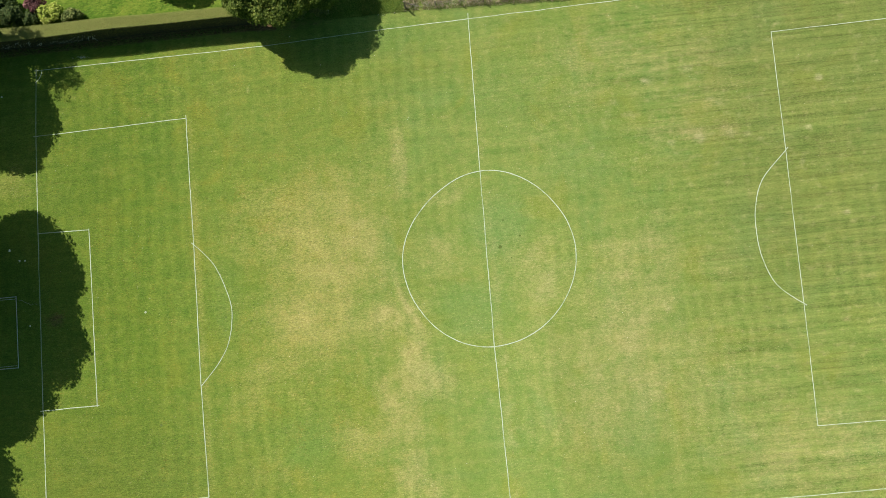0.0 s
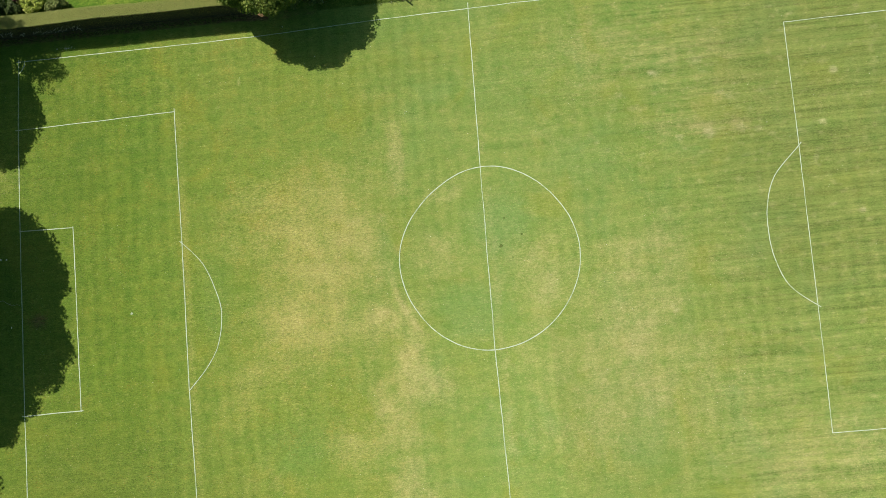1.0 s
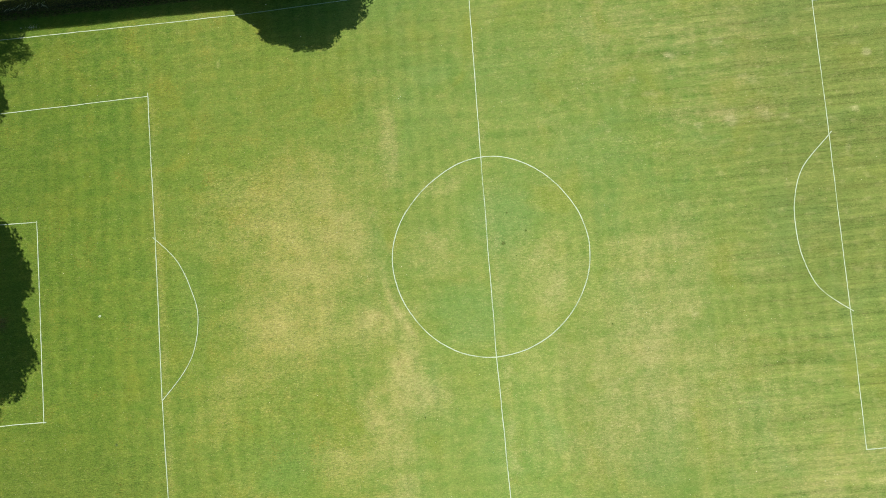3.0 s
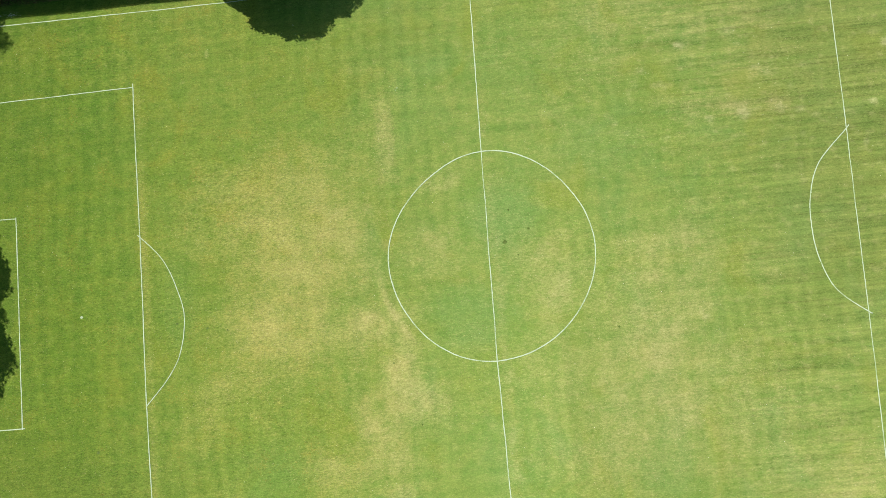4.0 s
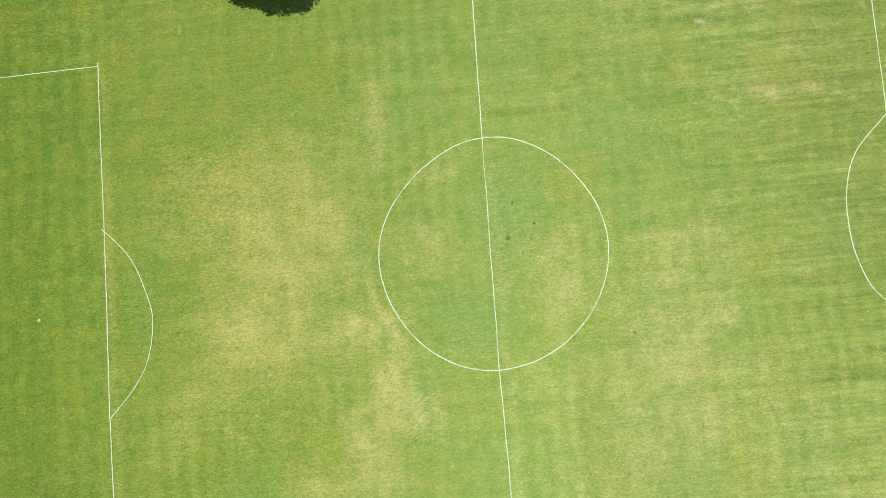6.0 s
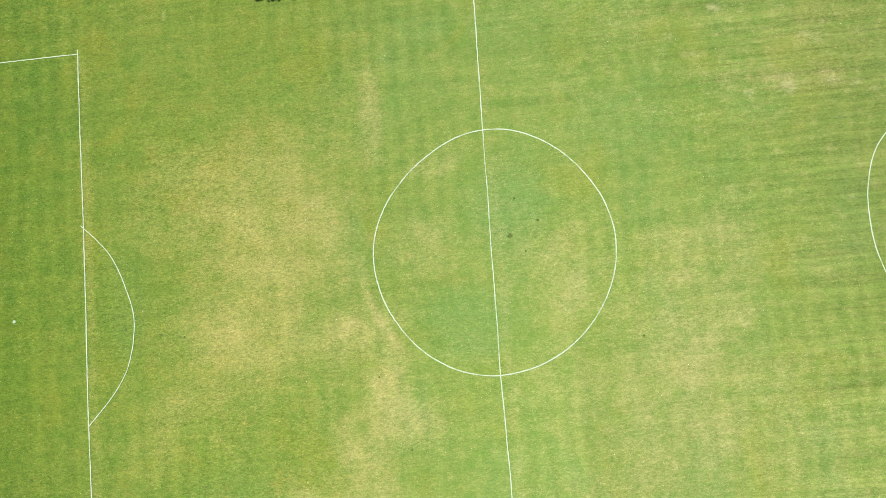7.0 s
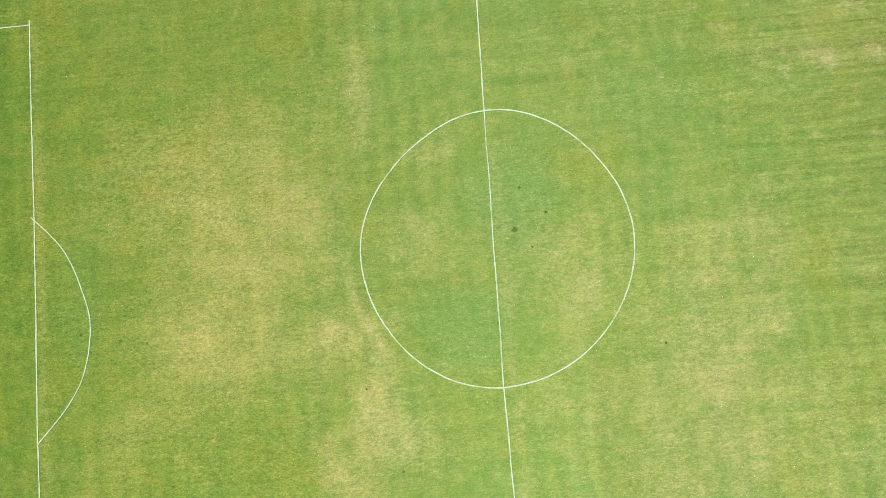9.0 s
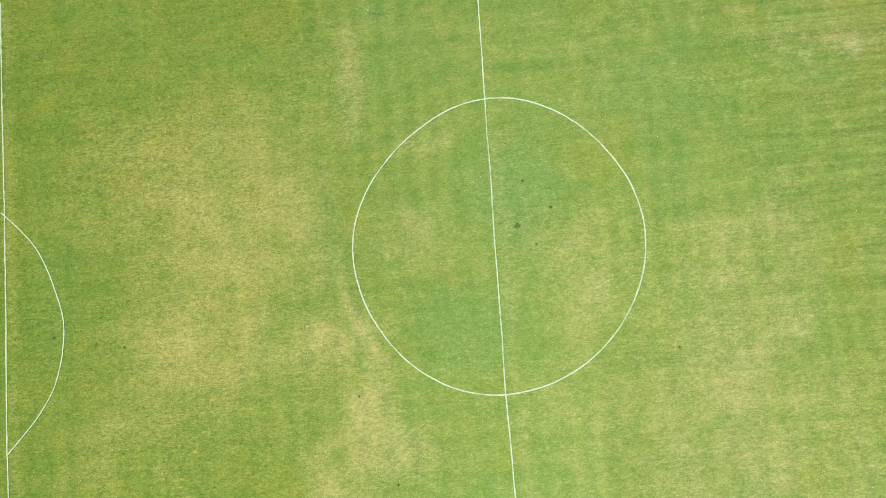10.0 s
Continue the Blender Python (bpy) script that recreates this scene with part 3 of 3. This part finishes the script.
# ---- hedge ----
def build_hedge(x0, x1, y0, y1, height, seed):
    hedge = base("hedge", x0, (y0 + y1) / 2)
    tagged(hedge, "long clipped green hedge beside the field", "hedge")
    rng = np.random.default_rng(seed)
    length, depth = x1 - x0, y1 - y0
    nx = int(length / 0.35)

    def taper(along):
        """Depth of the hedge, a little less towards the tree."""
        return np.clip(depth - 0.015 * (along - 28), 0.95, depth + 0.2)

    ring = [(-0.22, 0.0), (-0.32, 0.4), (-0.45, 0.8), (-0.46, 0.97), (0, 1.0), (0.46, 0.97), (0.45, 0.8), (0.32, 0.4), (0.22, 0.0)]
    verts, faces = [], []
    for i in range(nx + 1):
        for a, b in ring:
            x = length * i / nx
            w = noise.noise(Vector((x * 0.35, a * 2, b * 2))) * 0.10
            verts.append((x, a * (taper(x) - 0.12 + w) + (taper(x) - depth) / 2 + 0.05 * math.sin(x * 0.21), max(-0.05, b * (height - 0.06 + w * 0.6 + 0.10 * math.sin(x * 0.47 + 1.0) * math.sin(x * 0.13)))))
    m = len(ring)
    for i in range(nx):
        for k in range(m - 1):
            faces.append((i * m + k, i * m + k + 1, (i + 1) * m + k + 1, (i + 1) * m + k))
    faces += [tuple(range(m)), tuple(range(nx * m, nx * m + m))[::-1]]
    # solid core, its dark colour painting the shade behind the leaves
    part("dark_core", mesh_of("dark_core", verts, faces, HEDGE_BODY), hedge, "dark solid hedge core coloured for the shade among its twigs")
    k = int(length * 3200)
    u = rng.random(k)
    x = rng.random(k) * length
    wave = 0.05 * np.sin(x * 0.21)
    top = u < 0.80
    front = (~top) & (u < 0.90)
    swell = 0.10 * np.sin(x * 0.47 + 1.0) * np.sin(x * 0.13)
    pz = np.where(top, height + swell, rng.random(k) ** 0.7 * height) + rng.normal(0, 0.022, k)
    wide = taper(x)
    reach = (0.24 + 0.26 * pz / height) * wide
    py = np.where(top, (rng.random(k) - 0.5) * wide, np.where(front, -reach, reach)) + (wide - depth) / 2 + wave + rng.normal(0, 0.04, k)
    out = np.stack([np.zeros(k), np.where(top, 0, np.where(front, -1.0, 1.0)), np.where(top, 1.0, -0.2)], 1)
    v, f = leaves(np.stack([x, py, pz], 1), out, 0.042, rng, 0.20, 1.4)
    part("foliage", mesh_of("foliage", v, f, HEDGE_LEAF), hedge, "pale green trimmed leaves")
    return hedge


def hedge_twigs(x0, x1, y, count, seed):
    """Dead pale twigs that stick out of the hedge's front."""
    rng = np.random.default_rng(seed)
    verts, faces = [], []
    for _ in range(count):
        foot = np.array((rng.uniform(x0, x1), y + rng.uniform(-0.05, 0.1), rng.uniform(0.9, 1.9)))
        tip = foot + (rng.normal(0, 0.2), -rng.uniform(0.12, 0.34), rng.uniform(-0.1, 0.2))
        v, f = tube([foot, (foot + tip) / 2 + rng.normal(0, 0.02, 3), tip], [0.020, 0.016, 0.008], 5)
        faces += [tuple(i + len(verts) for i in q) for q in f]
        verts += v
    return tagged(new("hedge_twigs", mesh_of("hedge_twigs", verts, faces, PALE_TWIG)), "dead pale twigs poking out of the clipped hedge", "twigs", kind="stuff")


hedge_twigs(-50.0, -39.0, 27.25, 70, 6)
build_hedge(-72.0, -22.0, 27.14, 28.44, 2.75, 5)


# ---- shrubs ----
def shrub(x, y, radii, leaf_mat, label, seed, clumps=34, per_clump=110, leaf=0.13, name="shrub"):
    bush = base(name, x, y)
    tagged(bush, label, "shrub")
    rng = np.random.default_rng(seed)
    (v, f), mid = crown_leaves((0, 0, radii[2] * 0.72), radii, clumps, per_clump, leaf, seed, low=-0.45, clump_size=(0.28, 0.45), fill=0.35)
    part("crown", mesh_of("crown", v, f, leaf_mat), bush)
    for target in mid[rng.choice(len(mid), 5, replace=False)]:
        start = np.array((rng.normal(0, 0.08), rng.normal(0, 0.08), -0.05))
        part("stem", mesh_of("stem", *tube([start, start * 0.5 + target * 0.5 + (0, 0, 0.1), target * 0.95], [0.045, 0.03, 0.012], 6), BARK, True), bush)
    return bush


shrub(-44.2, 30.5, (1.65, 1.25, 1.25), GOLD_LEAF, "rounded golden-green shrub behind the hedge", 31)
shrub(-42.1, 30.15, (1.2, 0.95, 0.95), BUSH_LEAF, "low rounded green shrub beside the golden shrub", 32)
shrub(-45.7, 31.6, (1.1, 1.1, 1.4), RED_LEAF, "purple-leaved shrub behind the hedge", 33)
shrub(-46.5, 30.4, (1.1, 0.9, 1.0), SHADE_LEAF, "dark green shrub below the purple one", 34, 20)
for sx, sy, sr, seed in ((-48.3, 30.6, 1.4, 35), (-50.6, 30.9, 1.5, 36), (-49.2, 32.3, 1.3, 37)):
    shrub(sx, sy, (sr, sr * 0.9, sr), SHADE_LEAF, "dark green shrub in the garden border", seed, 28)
for sx, sy, sr, seed in ((-20.2, 27.9, 0.8, 41), (-17.8, 27.8, 0.9, 42), (-15.2, 27.8, 0.8, 43)):
    shrub(sx, sy, (sr * 1.5, sr * 0.8, sr * 0.8), BUSH_LEAF, "low dark undergrowth shrub under the tree", seed, 20)


# ---- rough grass, dead stalks and the fence ----
def stalks(name, count, x0, x1, y0, y1, height, width, material, seed, label, lean=0.5, y_slope=0.0):
    rng = np.random.default_rng(seed)
    x, y = rng.uniform(x0, x1, count), rng.uniform(y0, y1, count)
    y += (x - x0) * y_slope
    h = height * rng.uniform(0.5, 1.2, count) * (0.75 + 0.35 * np.sin(x * 1.7) * np.sin(y * 2.1))
    a = rng.uniform(0, 2 * math.pi, count)
    tip = np.stack([np.cos(a), np.sin(a)], 1) * (h * lean * rng.uniform(0.3, 1.6, count))[:, None]
    w = width * rng.uniform(0.6, 1.4, count)
    s = np.stack([-np.sin(a), np.cos(a)], 1) * w[:, None] / 2
    foot = np.stack([x, y], 1)
    z = relief(x, y)
    v = np.stack([np.c_[foot + s, z - 0.02], np.c_[foot - s, z - 0.02], np.c_[foot + tip * 0.45 - s * 0.8, z + h * 0.7], np.c_[foot + tip * 0.45 + s * 0.8, z + h * 0.7], np.c_[foot + tip, z + h * 0.85]], 1).reshape(-1, 3)
    i = np.arange(count)[:, None] * 5
    faces = [tuple(q) for q in (i + [[0, 1, 2, 3]])] + [tuple(q) for q in (i + [[3, 2, 4]])]
    return tagged(new(name, mesh_of(name, v, faces, material)), label, "vegetation", kind="stuff")


stalks("dead_bracken", 9000, -6.2, 14.0, 27.35, 31.5, 0.65, 0.05, STRAW, 61, "tangled dry straw-coloured stalks behind the wire fence", 0.9, -0.045)
stalks("shaded_grass", 5000, -15.0, -9.0, 26.9, 31.0, 0.16, 0.05, RANK_LEAF, 66, "short uncut grass in the shade of the tree", 1.2)
stalks("long_grass", 6000, -10.8, -6.3, 27.0, 31.5, 0.35, 0.05, RANK_LEAF, 62, "bright green uncut grass beside the fence", 0.8)
stalks("dead_grass_fringe", 1800, -6.4, 14.0, 27.0, 27.4, 0.25, 0.035, STRAW, 65, "pale dead grass along the foot of the fence", 0.9, -0.045)
stalks("verge_grass", 900, -6.3, 14.0, 27.0, 27.5, 0.22, 0.04, RANK_LEAF, 63, "uncut green grass along the fence foot", 0.8, -0.045)
stalks("hedge_foot_grass", 2600, -60.0, -22.0, 26.75, 27.25, 0.18, 0.035, RANK_LEAF, 64, "long grass along the foot of the hedge", 0.8)


def build_fence():
    fence = base("fence", -6.2, 27.3)
    tagged(fence, "weathered wooden post and wire fence beside dry stalks", "fence")
    first = None
    posts = [(0.0, 0.0, 1.5), (3.2, -0.1, 1.05), (5.8, -0.17, 1.05), (8.3, -0.26, 1.15), (11.0, -0.35, 1.05), (13.8, -0.45, 1.05)]
    for x, y, h in posts:
        r = 0.085 if first is None else 0.06
        first = True
        v, f = tube([(x, y, -0.1), (x + 0.01, y, h * 0.5), (x, y + 0.01, h - 0.03), (x, y + 0.01, h)], [r, r, r * 0.97, r * 0.7], 9)
        part("post", mesh_of("post", v, f, TIMBER), fence)
    part("brace", mesh_of("brace", *tube([(0.05, 0.06, 1.1), (1.15, 0.12, 0.1)], [0.05, 0.05], 8), TIMBER), fence)
    for z in (0.3, 0.55, 0.8, 0.98):
        line = [(x, y - 0.065, z) for x, y, h in posts]
        part("wire", mesh_of("wire", *tube(line, [0.003] * len(line), 5), WIRE), fence)
    return fence


build_fence()


# ---- goal, tipped forward on its face ----
def build_goal():
    goal = base("football_goal", -49.75, -3.1)
    tagged(goal, "white tubular football goal tipped face down on shaded grass", "goal")
    z = 0.038
    part("crossbar", mesh_of("crossbar", *tube([(0, -3.76, z), (0, 3.76, z)], [0.038, 0.038], 12), TUBE, True), goal)
    for s in (-3.7, 3.7):
        part("goalpost", mesh_of("goalpost", *tube([(-0.05, s, z), (-2.44, s, z)], [0.038, 0.038], 12), TUBE, True), goal)
        part("stanchion", mesh_of("stanchion", *tube([(-0.12, s * 0.935, 0.06), (-0.8, s * 0.935, 0.35), (-2.3, s * 0.935, 0.9), (-2.42, s * 0.935, 0.06)], [0.018] * 4, 8), TUBE, True), goal)
    part("back_bar", mesh_of("back_bar", *tube([(-2.3, -3.46, 0.9), (-2.3, 3.46, 0.9)], [0.018, 0.018], 8), TUBE, True), goal)
    return goal


build_goal()


# ---- grass blades ----
def lying_blades(name, count, material, seed, label, dryness, length=0.075, width=0.014):
    """Loose and upright blades over the field; where dryness is set they gather on the parched ground."""
    rng = np.random.default_rng(seed)
    x, y = rng.uniform(-50, 44, count * 2), rng.uniform(-27, 26.6, count * 2)
    d = parched(x, y)
    chance = np.clip(0.03 + 1.1 * d, 0, 1) if dryness else np.clip(0.9 - 0.6 * d, 0.15, 1)
    keep = np.flatnonzero(rng.random(count * 2) < chance)[:count]
    x, y = x[keep], y[keep]
    k = len(x)
    a, lean = rng.uniform(0, 2 * math.pi, k), rng.uniform(0.1, 0.9, k)
    h = length * rng.uniform(0.5, 1.4, k)
    w = width * rng.uniform(0.6, 1.3, k) / 2
    ca, sa = np.cos(a), np.sin(a)
    z = relief(x, y)
    along, up = h * np.sqrt(1 - (lean * 0.25) ** 2), h * lean * 0.25
    v = np.stack([
        np.stack([x - sa * w, y + ca * w, z], 1), np.stack([x + sa * w, y - ca * w, z], 1),
        np.stack([x + ca * along * 0.55 + sa * w, y + sa * along * 0.55 - ca * w, z + up], 1),
        np.stack([x + ca * along * 0.55 - sa * w, y + sa * along * 0.55 + ca * w, z + up], 1),
        np.stack([x + ca * along, y + sa * along, z + up * 0.9], 1)], 1).reshape(-1, 3)
    i = np.arange(k)[:, None] * 5
    faces = (i + [[0, 1, 2, 3]]).tolist() + (i + [[3, 2, 4]]).tolist()
    return tagged(new(name, mesh_of(name, v, faces, material)), label, "grass", kind="stuff")


lying_blades("dry_grass_blades", 190000, STRAW_BLADE, 71, "short dead straw-coloured grass blades on dry turf", True)
lying_blades("grass_blades", 150000, TURF_BLADE, 72, "short mown green grass blades", False)


# ---- weeds and daisies on the field ----
def weed_rosette(x, y, r, seed):
    rng = np.random.default_rng(seed)
    verts, faces = [], []
    for k in range(34):
        a, length = rng.uniform(0, 6.28), r * rng.uniform(0.4, 0.9)
        d, s = np.array((math.cos(a), math.sin(a))), np.array((-math.sin(a), math.cos(a)))
        w, h = length * 0.30, 0.008 + 0.008 * rng.random()
        i = len(verts)
        verts += [(0, 0, 0.0), (*(d * length * 0.5 + s * w), h), (*(d * length), h * 0.5), (*(d * length * 0.5 - s * w), h)]
        faces += [(i, i + 1, i + 2), (i, i + 2, i + 3)]
    ob = new("weed_rosette", mesh_of("weed_rosette", verts, faces, WEED_LEAF))
    ob.location = (x, y, float(relief(x, y)) + 0.005)
    return tagged(ob, "flat dark green broad-leaved weed in the grass", "weed", "weeds on the field")


for k, (wx, wy, wr) in enumerate(((1.25, 0.94, 0.27), (3.38, 1.9, 0.16), (1.82, 3.64, 0.13), (-24.98, -4.21, 0.16), (-23.22, -4.49, 0.12), (-27.6, -3.6, 0.14), (-7.1, -13.83, 0.12), (-21.83, -13.68, 0.1), (2.3, -0.3, 0.1), (10.15, -7.1, 0.13), (-35.0, -13.95, 0.2), (-9.08, -8.53, 0.1))):
    weed_rosette(wx, wy, wr, 80 + k)


def build_daisies():
    rng = np.random.default_rng(91)
    k = 900
    x, y = rng.uniform(-46, 44, k), rng.uniform(-25, 25, k)
    # two denser drifts, by the hedge and by the long grass
    x[:70], y[:70] = rng.normal(-41.6, 0.5, 70), rng.normal(25.75, 0.08, 70)
    x[70:80], y[70:80] = rng.uniform(-9.5, -6.5, 10), rng.normal(26.85, 0.06, 10)
    z, r = relief(x, y) + 0.03, rng.uniform(0.008, 0.018, k)
    r[:80] *= 1.4
    a = np.linspace(0, 2 * math.pi, 6, endpoint=False)
    v = np.concatenate([np.stack([x, y, z + 0.012], 1)[:, None], np.stack([x[:, None] + r[:, None] * np.cos(a), y[:, None] + r[:, None] * np.sin(a), np.repeat(z[:, None], 6, 1)], -1)], 1).reshape(-1, 3)
    faces = [(7 * i, 7 * i + 1 + j, 7 * i + 1 + (j + 1) % 6) for i in range(k) for j in range(6)]
    return tagged(new("daisies", mesh_of("daisies", v, faces, PETAL)), "tiny white daisies scattered over the grass", "flowers", kind="stuff")


build_daisies()


# ---- scraps lying in the shade ----
def paper_scrap(x, y, size, seed):
    """A crumpled pale scrap: a small buckled sheet with thickness."""
    rng = np.random.default_rng(seed)
    bm = bmesh.new()
    bmesh.ops.create_grid(bm, x_segments=4, y_segments=4, size=size / 2)
    for v in bm.verts:
        v.co.x *= 1 + rng.normal(0, 0.15)
        v.co.y *= 0.7 + rng.normal(0, 0.15)
        v.co.z = 0.02 + abs(rng.normal(0, 0.015))
    bmesh.ops.solidify(bm, geom=bm.faces[:], thickness=0.004)
    data = bpy.data.meshes.new("paper_scrap")
    bm.to_mesh(data)
    bm.free()
    data.materials.append(PETAL)
    ob = new("paper_scrap", data)
    ob.matrix_world = pose(x, y, float(relief(x, y)), 0, 0, rng.uniform(0, 180))
    return tagged(ob, "small crumpled white paper scrap on shaded grass", "litter", "scraps under the trees")


for k, (px, py, ps) in enumerate(((-50.3, 5.55, 0.24), (-49.25, 4.35, 0.2), (-48.65, 4.3, 0.17), (-48.35, -2.6, 0.16), (-50.6, 22.3, 0.2), (-18.8, 25.53, 0.12), (-15.7, 22.06, 0.09))):
    paper_scrap(px, py, ps, 120 + k)


# ---- a fallen branch behind the goal line and a stake by the tree ----
def fallen_branch(start, end, seed):
    """A thin dead branch lying on the grass, with a few side twigs."""
    rng = np.random.default_rng(seed)
    a, b = np.array(start, float), np.array(end, float)
    along = [a + (b - a) * k / 6 + (0 if k in (0, 6) else 1) * rng.normal(0, 0.06, 2) for k in range(7)]
    branch = base("fallen_branch", *start)
    tagged(branch, "thin dead branch lying on shaded grass", "branch")
    line = [(*(p - a), float(relief(*p)) + 0.03) for p in along]
    part("stem", mesh_of("stem", *tube(line, [0.013, 0.012, 0.011, 0.010, 0.008, 0.006, 0.004], 6), PALE_TWIG, True), branch)
    for k in (1, 2, 3, 4, 5):
        foot = np.array(line[k])
        tip = foot + (rng.uniform(0.1, 0.3), rng.choice((-1, 1)) * rng.uniform(0.12, 0.3), rng.uniform(0.0, 0.06))
        part("twig", mesh_of("twig", *tube([foot, (foot + tip) / 2 + (0, 0, 0.02), tip], [0.006, 0.005, 0.003], 5), PALE_TWIG, True), branch)
    return branch


fallen_branch((-49.42, 0.14), (-47.43, -0.46), 140)


def garden_stake(x, y, height, lean):
    """A split timber stake with a pointed top."""
    stake = new("garden_stake", mesh_of("garden_stake", *tube([(0, 0, -0.1), (lean * 0.5, 0, height * 0.5), (lean, 0.01, height - 0.08), (lean, 0.01, height)], [0.045, 0.042, 0.040, 0.012], 7), PALE_TWIG))
    stake.location = (x, y, 0)
    return tagged(stake, "pale weathered wooden stake beside the tree", "stake")


garden_stake(-14.4, 27.6, 1.1, 0.12)
